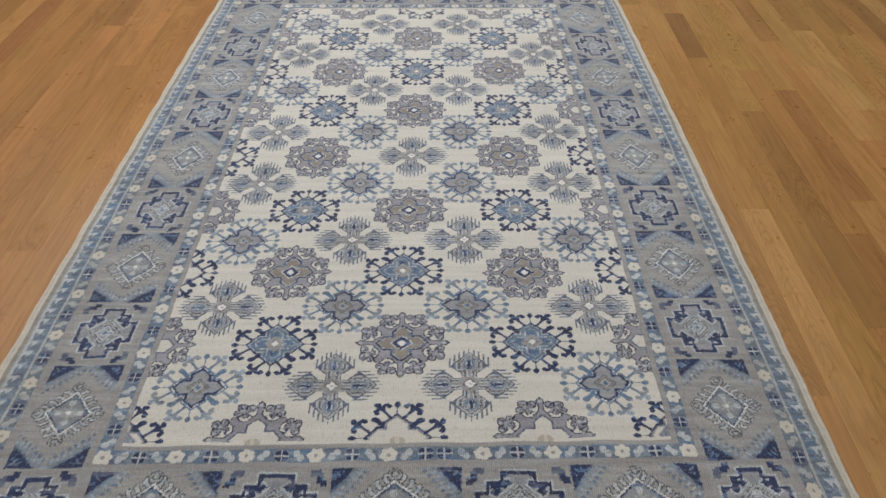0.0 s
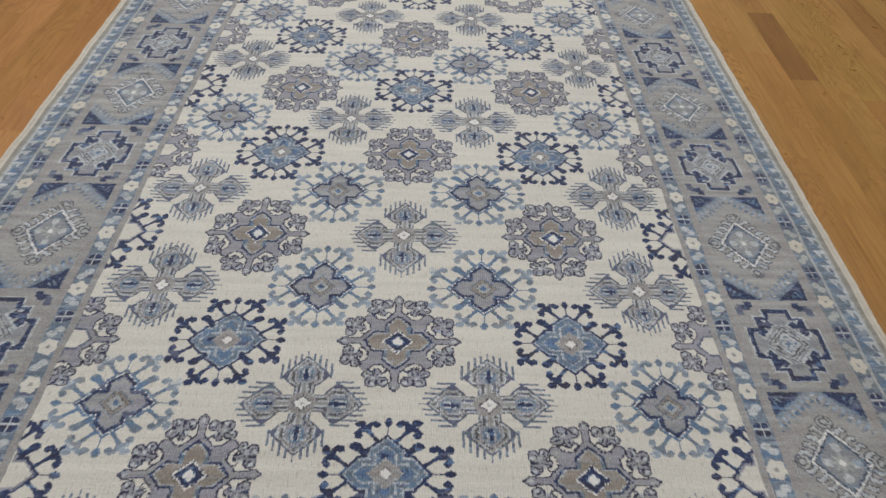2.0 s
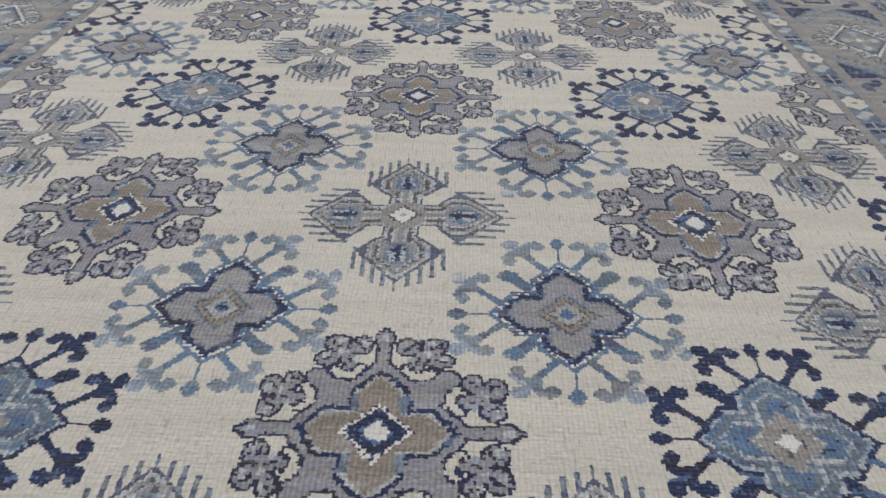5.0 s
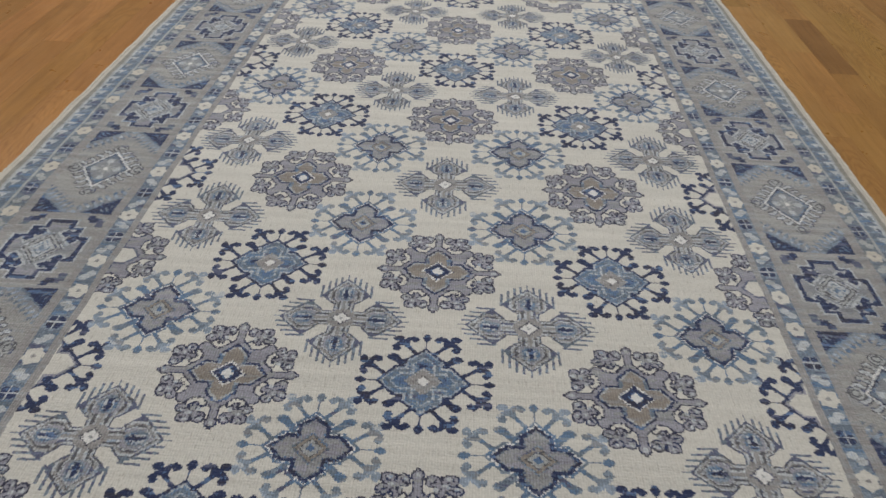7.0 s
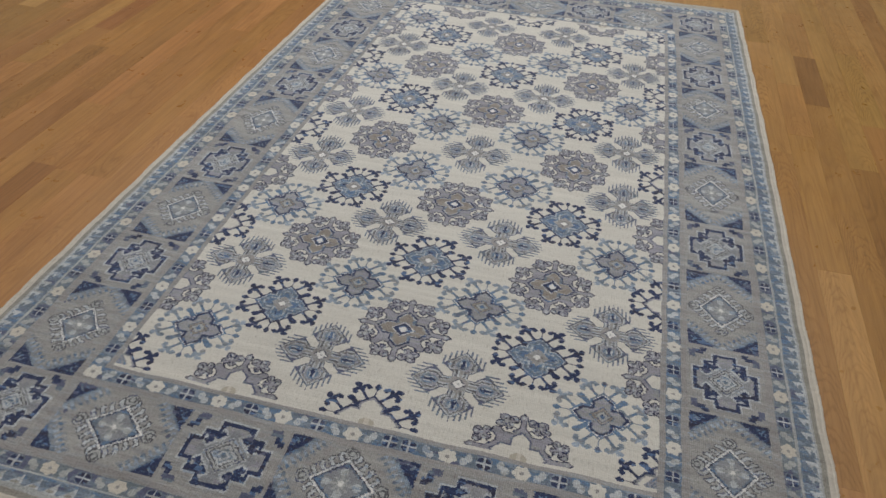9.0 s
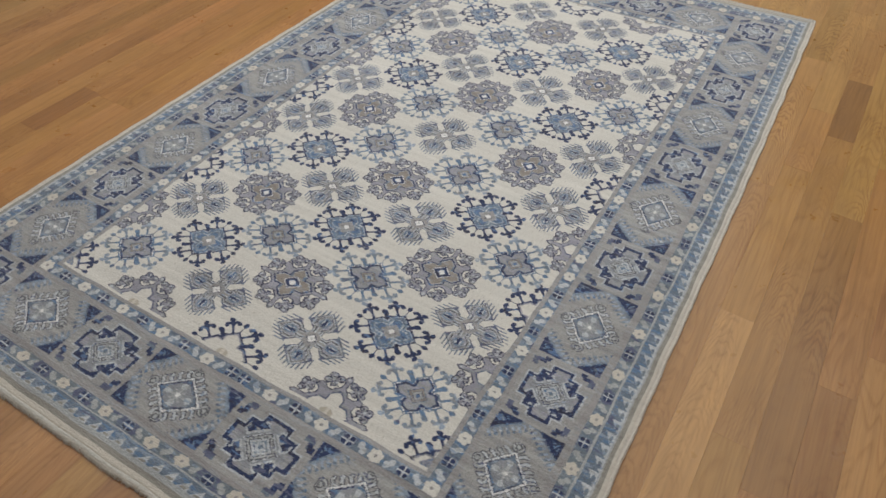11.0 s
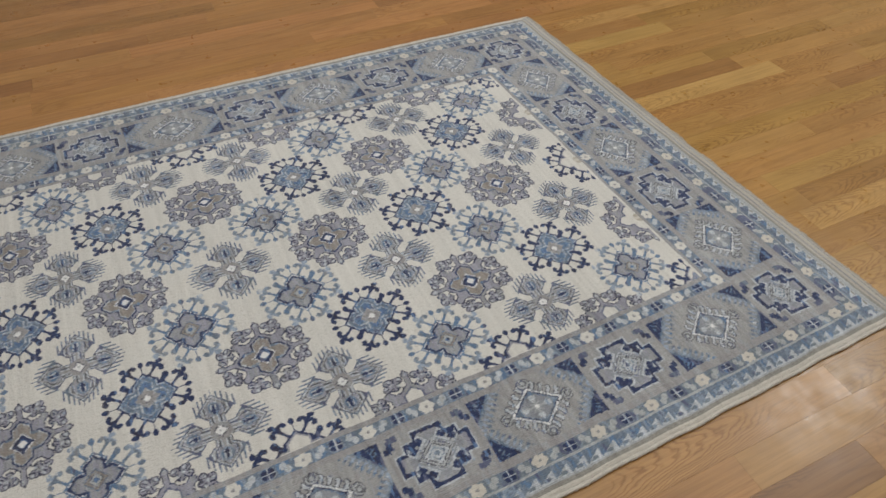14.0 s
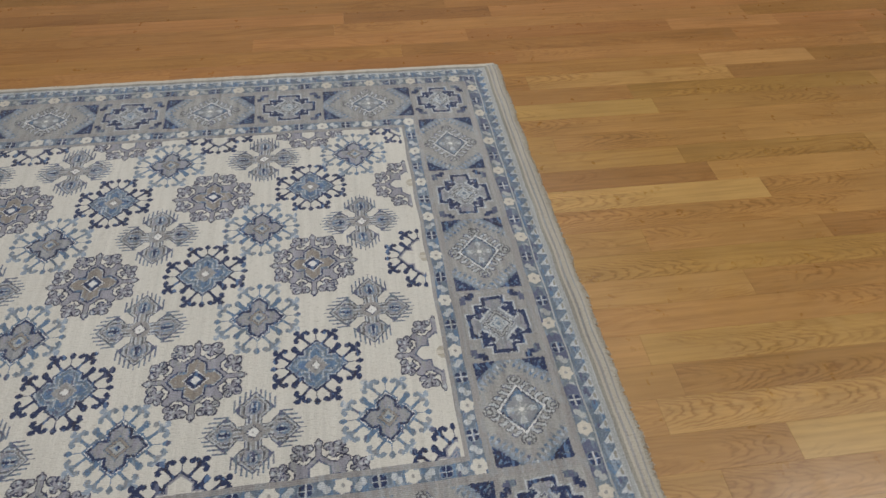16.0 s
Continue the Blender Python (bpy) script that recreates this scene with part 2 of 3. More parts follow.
def beads(u, v):
    return (np.floor(u + 0.5) + np.floor(v + 0.5)) % 2 == 0


def canvas(hu, hv):
    v, u = np.mgrid[-round(hv * FINE):round(hv * FINE) + 1, -round(hu * FINE):round(hu * FINE) + 1] / FINE
    return u, v, np.full(u.shape, -1, int)


def hooks(u, v):
    """Stalks, three-knobbed claws and stubs round a star."""
    m = stroke(u, v, (6.8, 7.6), (10.8, 11.6), 1.6) | blob(u, v, 12.0, 12.4, 2.3, 1.9)
    for a, b in ((u, v), (v, u)):
        m |= stroke(a, b, (0, 16), (0, 22), 0.5) | blob(a, b, 0, 23.9, 1.6, 2.2)
        m |= stroke(a, b, (3.6, 14.6), (8.0, 19.8), 0.85) | blob(a, b, 8.2, 20.4, 1.6, 1.5)
        m |= bend(a, b, ((8.2, 20.4), (7.4, 23.2), (5.4, 23.8), (4.6, 22.8)), 1.05) | blob(a, b, 4.7, 22.8, 1.6, 1.5)
        m |= stroke(a, b, (8.2, 20.4), (10.6, 23.0), 1.2) | blob(a, b, 11.1, 23.4, 2.1, 1.8)
        m |= bend(a, b, ((8.2, 20.4), (11.0, 20.2), (12.2, 18.6), (11.6, 17.6)), 1.05) | blob(a, b, 11.5, 17.6, 1.6, 1.7)
    return m


def star_motif(half=False):
    u, v, c = canvas(27, 27)
    c[hooks(u, v)] = K["navy"]
    c[foil(u, v, 17.9, 8.0)] = K["navy"]
    if half:
        c[foil(u, v, 16.3, 6.4)] = K["lilac"]
        c[foil(u, v, 15.0, 5.3)] = -2
        return c
    edge = foil(u, v, 16.4, 6.9)
    c[edge] = np.where(beads(u, v)[edge], K["pale"], K["sky"])
    c[foil(u, v, 15.6, 6.2)] = K["azure"]
    c[foil(u, v, 14.2, 5.3)] = K["slate"]
    edge = foil(u, v, 12.6, 4.3)
    c[edge] = np.where(beads(u, v)[edge], K["pale"], K["sky"])
    c[foil(u, v, 11.8, 3.6)] = K["azure"]
    c[foil(u, v, 10.2, 2.1)] = K["blue"]
    edge = diamond(u, v, 7.0)
    c[edge] = np.where(beads(u, v)[edge], K["pale"], K["taupe"])
    c[diamond(u, v, 6.2)] = K["taupe"]
    ring = diamond(u, v, 3.4)
    c[ring] = np.where(beads(u, v)[ring], K["smoke"], K["taupe"])
    c[diamond(u, v, 2.6)] = K["white"]
    return c


def quatrefoil_motif(half=False):
    u, v, c = canvas(27, 27)
    h = hooks(u, v)
    c[h] = K["azure"]
    c[h & (np.abs(u) + np.abs(v) > 26)] = K["haze"]
    c[h & (np.abs(u) + np.abs(v) > 31)] = K["sky"]
    c[foil(u, v, 17.4, 7.3)] = K["azure"]
    edge = foil(u, v, 16.1, 6.5)
    c[edge] = np.where(beads(u, v)[edge], K["white"], K["azure"])
    c[foil(u, v, 15.3, 5.9)] = K["navy"]
    edge = foil(u, v, 13.4, 4.6)
    c[edge] = np.where(beads(u, v)[edge], K["slate"], K["grey"])
    c[foil(u, v, 12.9, 4.2)] = K["grey"]
    ring = diamond(u, v, 7.0)
    c[ring] = np.where(beads(u, v)[ring], K["smoke"], K["slate"])
    c[diamond(u, v, 6.2)] = K["brown"]
    c[diamond(u, v, 4.6)] = K["smoke"]
    c[diamond(u, v, 3.9)] = K["sage"]
    c[diamond(u, v, 2.0)] = K["blue"]
    return c


def medallion_motif(half=False):
    u, v, c = canvas(30, 30)
    u, v = u / 1.05, v / 1.1
    m = foil(u, v, 16.6, 8.2) | stroke(u, v, (7, 7), (10.8, 10.4), 3.0) | blob(u, v, 12.4, 12.0, 2.1)
    holes = np.zeros(u.shape, bool)
    lines = np.zeros(u.shape, bool)
    lights = np.zeros(u.shape, bool)
    for a, b in ((u, v), (v, u)):
        m |= stroke(a, b, (0, 15.5), (0, 20.5), 1.1) | blob(a, b, 0, 22.4, 1.8, 1.9) | stroke(a, b, (0, 23.6), (0, 24.9), 0.35)
        # a curl of three lobes on a short stem, each lobe with its own dark vein
        m |= bend(a, b, ((5.6, 13.6), (6.6, 15.8), (7.4, 18.2)), 1.3)
        m |= blob(a, b, 4.7, 20.5, 1.9, 2.0) | blob(a, b, 9.8, 20.9, 2.2, 1.9) | blob(a, b, 11.2, 16.9, 1.9, 1.6)
        m |= bend(a, b, ((4.7, 20.0), (7.3, 18.6), (9.6, 20.0)), 0.9) | stroke(a, b, (7.3, 18.6), (10.8, 17.4), 0.9)
        lines |= bend(a, b, ((4.0, 19.4), (5.0, 19.8), (5.4, 21.2)), 0.3) | bend(a, b, ((9.0, 20.0), (10.2, 20.2), (10.6, 21.4)), 0.3)
        lines |= stroke(a, b, (10.2, 17.2), (11.9, 16.6), 0.3) | stroke(a, b, (7.2, 22.6), (7.2, 19.6), 0.35) | stroke(a, b, (6.2, 15.2), (7.2, 18.0), 0.25)
        lights |= blob(a, b, 5.5, 17.0, 0.8) | blob(a, b, 8.7, 18.7, 0.9, 0.7) | blob(a, b, 0, 22.7, 0.9, 1.1) | blob(a, b, 3.9, 21.1, 1.0, 0.7) | blob(a, b, 9.2, 21.6, 1.0, 0.7) | blob(a, b, 11.6, 17.7, 0.9, 0.6)
        holes |= bend(a, b, ((4.6, 14.6), (6.0, 13.0), (8.4, 12.9), (9.6, 14.2)), 0.75)
    ring = grown(m)
    c[ring] = K["charcoal"]
    c[m] = K["lilac"]
    c[lights] = K["pale"]
    c[grown(holes)] = K["charcoal"]
    c[holes] = K["cream"]
    c[lines] = K["charcoal"]
    if half:
        c[foil(u, v, 14.0, 5.4)] = K["violet"]
        c[foil(u, v, 12.8, 4.5)] = -2
        return c
    c[foil(u, v, 14.7, 5.6)] = K["navy"]
    edge = foil(u, v, 13.3, 4.6)
    c[edge] = np.where(beads(u, v)[edge], K["pale"], K["sage"])
    c[foil(u, v, 12.5, 4.0)] = K["brown"]
    side = (np.abs(np.abs(u) - 4.6) < 0.75) & (np.abs(v) > 4.6) & (np.abs(v) < 8.4)
    c[side] = K["slate"]
    ring = diamond(u, v, 6.6)
    c[ring] = np.where(beads(u, v)[ring], K["white"], K["navy"])
    c[diamond(u, v, 5.7)] = K["navy"]
    ring = diamond(u, v, 3.2)
    c[ring] = np.where(beads(u, v)[ring], K["pale"], K["blue"])
    c[diamond(u, v, 2.5)] = K["white"]
    return c


def cross_flower_motif(half=False):
    u, v, c = canvas(31, 31)
    for a, b in ((u, v), (v, u)):
        t, s = np.abs(a), np.abs(b)
        h = np.interp(s, (4.4, 4.5, 8.6, 12.2, 16.6, 24.2, 24.3), (0, 4.0, 4.0, 7.7, 7.7, 0.4, -9))
        d = h - t
        flame = np.zeros(u.shape, bool)
        for x, s0, s1 in ((0, 22, 28.0), (2.7, 19, 26.8), (5.4, 17, 25.4), (8.1, 15, 23.4), (10.6, 13, 20.8)):
            flame |= (np.abs(t - x) <= 0.5) & (s >= s0) & (s <= s1)
        flank = (d <= 0) & (t <= 10.8 - 0.95 * np.abs(s - 14.4)) & (s > 9)
        c[flank] = K["violet"]
        c[flame] = np.where(beads(u * 0.5, v * 0.5)[flame], K["violet"], K["haze"])
        rim = (d > -0.6) & (s > 4.4)
        c[rim] = np.where(beads(u * 0.7, v * 0.7)[rim], K["violet"], K["smoke"])
        c[d > 0.2] = K["pale"]
        c[d > 0.9] = K["taupe"]
        c[d > 1.9] = K["smoke"]
        c[d > 2.5] = K["pale"]
        c[d > 3.2] = K["lilac"]
        stem = (s >= 4.4) & (s < 11.0) & (t <= 2.8)
        c[stem] = K["taupe"]
        c[stem & (np.abs(t - 1.2) < 0.42)] = K["pale"]
        c[stem & (np.abs(t - 2.3) < 0.4)] = K["smoke"]
        eye = (t / 3.7) ** 2 + ((s - 15.4) / 4.5) ** 2 <= 1
        c[eye] = K["azure"]
        c[eye & (((t / 3.0) ** 2 + ((s - 15.4) / 3.7) ** 2) > 1)] = K["haze"]
        c[(t <= 1.8) & (s >= 12.8) & (s <= 18.0)] = K["pale"]
        c[(t <= 0.6) & (s >= 12.0) & (s <= 18.2) | (t <= 1.9 - 0.45 * (s - 13.2)) & (s >= 13.2) & (s <= 16.4)] = K["navy"]
    c[diamond(u, v, 8) & (np.abs(u) < 5.4) & (np.abs(v) < 5.4)] = K["taupe"]
    ring = diamond(u, v, 5.2)
    c[ring] = np.where(beads(u, v)[ring], K["charcoal"], K["taupe"])
    c[diamond(u, v, 4.2)] = K["smoke"]
    c[diamond(u, v, 3.3)] = K["white"]
    c[diamond(u, v, 0.9)] = K["sage"]
    return c


def large_panel(hu, hv, tri=15.5):
    """A border panel: u across the border, v along it."""
    u, v, c = canvas(hu, hv)
    c[:] = K["dove"]
    a, b = hu - np.abs(u), hv - np.abs(v)
    corner = a * 0.85 + b
    open_in = (a > 1) & (b > 1)
    skew = a - 0.85 * b
    comb = skew % 4.6 < 2.5
    c[(corner < tri + 11) & open_in & comb & ((skew / 4.6).astype(int) % 2 == 0)] = K["mist"]
    c[(corner < tri + 9) & open_in & comb] = K["slate"]
    c[(corner < tri + 5.5) & open_in] = K["mist"]
    c[(corner < tri + 6.5) & open_in & (skew % 4.6 < 1.9)] = K["sky"]
    c[(corner < tri + 3.0) & open_in] = K["haze"]
    c[(corner < tri + 1.2) & open_in] = K["slate"]
    c[(corner < tri) & open_in] = K["navy"]
    c[(corner < tri - 3.5) & (a > 3) & (b > 3) & (skew % 3.4 < 1.5)] = K["azure"]
    d = (np.abs(u) / 12.6 + np.abs(v) / 15.6 - 1) * 10
    for w, name in ((1.45, "smoke"), (0.85, "pale")):
        for k in range(4):
            f = (k + 0.55) / 4.2
            x, y = 12.6 * (1 - f), 15.6 * f
            c[bend(u, v, ((x, y), (x + 3.5, y + 2.9), (x + 4.6, y + 2.5)), w)] = K[name]
    for p, q, r in ((u, v, 19.4), (v, u, 16.4)):
        c[blob(p, q, 0, r, 4.0, 3.7)] = K["smoke"]
        c[blob(p, q, 0, r, 3.3, 3.0)] = K["sage"]
        c[blob(p, q, 0, r + 0.5, 2.3, 2.1)] = K["smoke"]
        c[blob(p, q, 0, r + 0.5, 1.4, 1.2)] = K["sage"]
    c[d <= 1.1] = K["smoke"]
    c[d <= 0.7] = K["pale"]
    c[(d <= 0.7) & beads(u * 0.8, v * 0.8)] = K["white"]
    c[d <= -0.6] = K["charcoal"]
    c[d <= -1.2] = K["slate"]
    c[(d <= -2.0) & (np.hypot(u, v * 0.85) < 8.2)] = K["mist"]
    c[blob(u, v, 0, 7.2, 2.1) | blob(u, v, 6.0, 0, 2.1)] = K["pale"]
    petal = (np.abs(u) < 0.8) | (np.abs(v) < 0.8) | (np.abs(np.abs(u) - np.abs(v)) < 0.8)
    c[petal & (np.hypot(u, v) < 4.8)] = K["sage"]
    c[np.hypot(u, v) < 1.2] = K["white"]
    c[(a < 0.7) | (b < 0.9)] = K["taupe"]
    return c


def small_panel(hu, hv):
    """A stepped dark ring with knobs on its diagonals round a nest of pale diamonds."""
    u, v, c = canvas(hu, hv)
    a, b = np.abs(u), np.abs(v)
    c[:] = K["dove"]
    s = hv / 24.0

    def steps(g):
        return ((a <= 6.6 + g) & (b <= 19.4 * s + g)) | ((a <= 12 + g) & (b <= 14.4 * s + g)) | ((a <= 17.8 + g) & (b <= 8.2 * s + g))
    c[steps(2.6)] = K["taupe"]
    c[steps(1.9)] = K["dove"]
    c[steps(0.8)] = K["pale"]
    c[steps(0)] = K["navy"]
    c[steps(-2.2)] = K["mist"]
    p, q = (a + b / s) * 0.7071, np.abs(a - b / s) * 0.7071
    c[steps(-2.2) & (q > 6.2) & (p > 10.5)] = K["grey"]
    c[steps(-1.5) & (q < 6.0) & (p > 8.4)] = K["pale"]
    knob = (q < 4.9) & (p > 9.8) & (p < 13.2) | (q < 2.6) & (p >= 13.2) & (p < 17.5) | (np.abs(q - 6.4) < 1.5) & (p > 14.2) & (p < 17.5)
    c[knob & steps(-0.5)] = K["navy"]
    c[(q < 0.6) & (p > 9.4) & (p < 11.8)] = K["sage"]
    c[(np.abs(q - 3.4) < 0.7) & (p > 12.0) & (p < 13.4)] = K["violet"]
    for r, name in ((10.4, "pale"), (9.7, "smoke"), (8.8, "sage"), (7.3, "smoke"), (6.4, "pale"), (4.4, "slate"), (3.6, "pale"), (1.6, "slate")):
        c[diamond(u, v / max(s, 0.85), r)] = K[name]
    blobs = ((np.abs(a - (hu - 6.5)) <= 3.0) & (np.abs(b - (hv - 4.6)) <= 1.7)) | ((np.abs(a - (hu - 3.6)) <= 1.9) & (np.abs(b - (hv - 7)) <= 2.8)) | ((np.abs(a - (hu - 9.5)) <= 1.8) & (np.abs(b - (hv - 2.6)) <= 1.7))
    c[blobs] = K["violet"]
    c[blobs & (a - (hu - 6) < 0.4) & (b - (hv - 6) > 0)] = K["navy"]
    return c


colour = np.full((2 * CL + 1, 2 * CW + 1), K["cream"])
piece = np.zeros(colour.shape, int)
yy, xx = np.mgrid[-CL:CL + 1, -CW:CW + 1] / FINE
out = np.maximum(np.abs(xx) - HALF_W, np.abs(yy) - HALF_L)     # units out from the field
along_y = (np.abs(xx) - HALF_W) >= (np.abs(yy) - HALF_L)       # the long sides
along = np.where(along_y, yy, xx)
PIECES = ["field"]


def lay(c, cx, cy, name, inside):
    """Weave a drawn motif round the place (cx, cy)."""
    hv, hu = c.shape[0] // 2, c.shape[1] // 2
    y0, x0 = round(cy * FINE) + CL - hv, round(cx * FINE) + CW - hu
    r0, r1, c0, c1 = max(0, y0), min(2 * CL + 1, y0 + c.shape[0]), max(0, x0), min(2 * CW + 1, x0 + c.shape[1])
    part = c[r0 - y0:r1 - y0, c0 - x0:c1 - x0]
    mask = (part >= 0) & inside[r0:r1, c0:c1]
    colour[r0:r1, c0:c1][mask] = part[mask]
    PIECES.append(name)
    piece[r0:r1, c0:c1][mask] = len(PIECES) - 1


# border stripes
STRIPES = ("taupe", "slate", "taupe", "taupe", "taupe", "steel", "sage", "slate", "olive", "ecru")
PIECES += ["inner_guard_band", "main_border", "outer_guard_band", "zigzag_band", "edge_band", "plain_end_weave", "plain_end_weave"]
for n, name in enumerate(STRIPES):
    band = (out > BANDS[n]) & (out <= BANDS[n + 1])
    colour[band] = K[name]
    piece[band] = (1, 1, 1, 1, 3, 3, 3, 4, 5, 5)[n]

past = np.abs(yy) > HALF_L + BANDS[-1]
piece[past] = np.where(yy[past] < 0, 6, 7)
END_LINES = {-1: ((79.9, "sage"), (81.2, "olive"), (84.8, "ecru"), (88.4, "flax"), (89.4, "cream")),
             1: ((79.9, "sage"), (81.4, "olive"), (83.4, "flax"), (84.8, "taupe"), (86.8, "flax"), (89.0, "taupe"), (90.0, "flax"))}
for end, lines in END_LINES.items():
    for start, name in lines:
        colour[~along_y & (yy * end > 0) & (np.abs(yy) > HALF_L + start)] = K[name]
        colour[past & (yy * end > 0) & (np.abs(yy) > HALF_L + start)] = K[name]

# rosettes, crosses and leaves of the two guard bands: where the rosettes sit along each side
def run(first, last, count):
    return [first + (last - first) * k / (count - 1) for k in range(count)]


def guard(side, inner):
    """Rosettes and crosses of one side, with the weaver's own doublings where both ends met."""
    if side in ("west", "east"):
        rose = run(-288, -93, 6) + run(-73, 287, 11) if inner else run(-350, -38, 9) + run(-1, 332, 10)
    elif side == "north":
        rose = run(-152, 152, 9) if inner else run(-196, 212, 12)
    else:
        rose = run(-152, -4, 5) + run(43, 152, 4) if inner else run(-210, 10, 7) + run(31, 216, 6)
    cross = [(a + b) / 2 for a, b in zip(rose, rose[1:]) if b - a > 21 and not (side == "south" and inner and a == -4)]
    if side == "south" and inner:
        cross += [14.5, 23.5]
    if side == "north" and not inner:
        cross.append(-213)
    return rose, sorted(cross)


for middle in (7, 65):
    band = (out > middle - 4) & (out <= middle + 4)
    for side, across, run_of, fixed in (("west", -xx, yy, HALF_W), ("east", xx, yy, HALF_W), ("north", yy, xx, HALF_L), ("south", -yy, xx, HALF_L)):
        rose_at, cross_at = guard(side, middle < 50)
        marks = sorted([(at, True) for at in rose_at] + [(at, False) for at in cross_at])
        for k, (at, is_rose) in enumerate(marks):
            s, t = across - fixed - middle, run_of - at
            near = (np.abs(t) < 12) & band & (np.abs(s) < 5)
            if is_rose:
                turn = np.arctan2(s, t)
                rose = (np.hypot(s, t * 0.9) <= 3.95 + 0.4 * np.cos(6 * turn + k)) & near
                colour[rose] = K["cream"] if middle < 50 else K["ecru"]
                colour[rose & (np.hypot(s, t) <= 1.0)] = K["taupe"]
            else:
                if middle > 50:
                    reach = {"north": 11.5, "south": 8.5}.get(side, 6.5)
                    colour[near & (np.abs(t) + np.abs(s) * 0.6 < reach)] = K["violet"]
                square = (np.abs(s) <= 3.6) & (np.abs(t) <= 3.9) & (np.abs(s) + np.abs(t) < 6.2) & near
                colour[square] = K["haze"] if middle < 50 else K["steel"]
                colour[square & (np.abs(s) > 0.42) & (np.abs(t) > 0.42) & (np.abs(s) < 3.1) & (np.abs(t) < 3.4) & (np.abs(s) + np.abs(t) < 5.4)] = K["navy"]
                colour[square & (np.minimum(np.abs(s), np.abs(t)) <= 0.42)] = K["pale"]
            if k + 1 < len(marks) and marks[k + 1][0] - at > 12:
                leaf = run_of - (at + marks[k + 1][0]) / 2
                tilt = 1 if is_rose else -1
                for way in (-1, 1):
                    lobe = band & (np.abs(s) < 5) & (((leaf - way * 1.2) / 1.9) ** 2 + ((s + way * tilt * 1.2) / 2.2) ** 2 < 1)
                    colour[lobe] = K["pale"] if middle < 50 else K["sage"]

# zigzag of light teeth
zig = piece == 4
depth, phase = out - BANDS[7], along % 9.5 - 4.75
slant = phase + 0.42 * (depth - 5)
tooth = zig & ~along_y
colour[tooth & (np.abs(slant) < 0.6 * (depth - 1.5)) & (depth > 1.5)] = K["pale"]
colour[tooth & (((slant + 0.2) / 2.1) ** 2 + ((depth - 6.4) / 0.9) ** 2 < 1)] = K["olive"]
twist = zig & along_y
step = ((along + 4.0) % 9.7) / 9.7                      # each tooth slopes one way and is cut off straight on the other
colour[twist] = K["slate"]
colour[twist & (depth > 8.4 - 6.0 * step) & (depth > 1.2)] = K["pale"]
colour[twist & (((step - 0.52) * 9.7 / 2.4) ** 2 + ((depth - 7.0 + 0.9 * (step - 0.5)) / 1.1) ** 2 < 1)] = K["steel"]
colour[twist & (depth < 1.0)] = K["slate"]
colour[zig & (depth > np.where(along_y, 8.8, 7.9))] = K["sage"]

# panels of the main border
border = ~past & (out > BANDS[3]) & (out <= BANDS[4])
mid_b, hb = (BANDS[3] + BANDS[4]) / 2, (BANDS[4] - BANDS[3]) / 2
LONG = (-294, -219, -165, -92, -38.5, 37.5, 90, 162, 216, 293)
SHORT = (-155, -87, -33, 33, 86.5, 155)
for side in (-1, 1):
    for cuts, cross in ((LONG, False), (SHORT, True)):
        for k, (lo, hi) in enumerate(zip(cuts, cuts[1:])):
            half_way = (hi - lo) / 2
            c = small_panel(hb, half_way) if k % 2 else large_panel(hb, half_way, 13.5 if cross else 15)
            name = "large_border_panel" if k % 2 == 0 else "small_border_panel"
            place = side * ((HALF_L if cross else HALF_W) + mid_b)
            if cross:
                lay(c.T, (lo + hi) / 2, place, name, border)
            else:
                lay(c, place, (lo + hi) / 2, name, border)
    for other in (-1, 1):
        lay(small_panel(hb, hb), side * (HALF_W + mid_b), other * (HALF_L + mid_b), "corner_border_panel", border)

# the field: fifteen staggered rows, mirrored about the middle one
inside = out <= 0
DRAW = {"A": star_motif, "B": cross_flower_motif, "C": medallion_motif, "D": quatrefoil_motif}
TITLE = {"A": "star_motif", "B": "cross_flower_motif", "C": "medallion_motif", "D": "quatrefoil_motif"}
ROWS_OUT = ("CBC", "BDDB", "ACA", "DBBD", "CAC", "BDDB", "ACA", "DBBD")
SIDE_AT, END_AT = HALF_W + 5, HALF_L - 3
STRAYED = {(3, 7): (0.5, 3.1), (-2, 6): (-2.3, 0), (2, -4): (0, -1.9), (0, 6): (-1.6, 0), (-2, 4): (1.7, 0), (1, 7): (1.5, 0), (3, -5): (1, -1.5), (0, -4): (-1.5, 0.7), (2, 4): (0.6, 1.1)}
for n in range(-7, 8):
    row = ROWS_OUT[abs(n)]
    for k, letter in enumerate(row):
        i = 2 * k - len(row) + 1
        sx, sy = STRAYED.get((i, n), (0, 0))
        lay(DRAW[letter](), 38 * i + sx, 34 * n + sy, TITLE[letter], inside)
    if len(row) == 3:
        letter = "C" if row[0] == "A" else "A"
        for side in (-1, 1):
            lay(DRAW[letter](True), side * SIDE_AT, 34 * n, "half_" + TITLE[letter], inside)
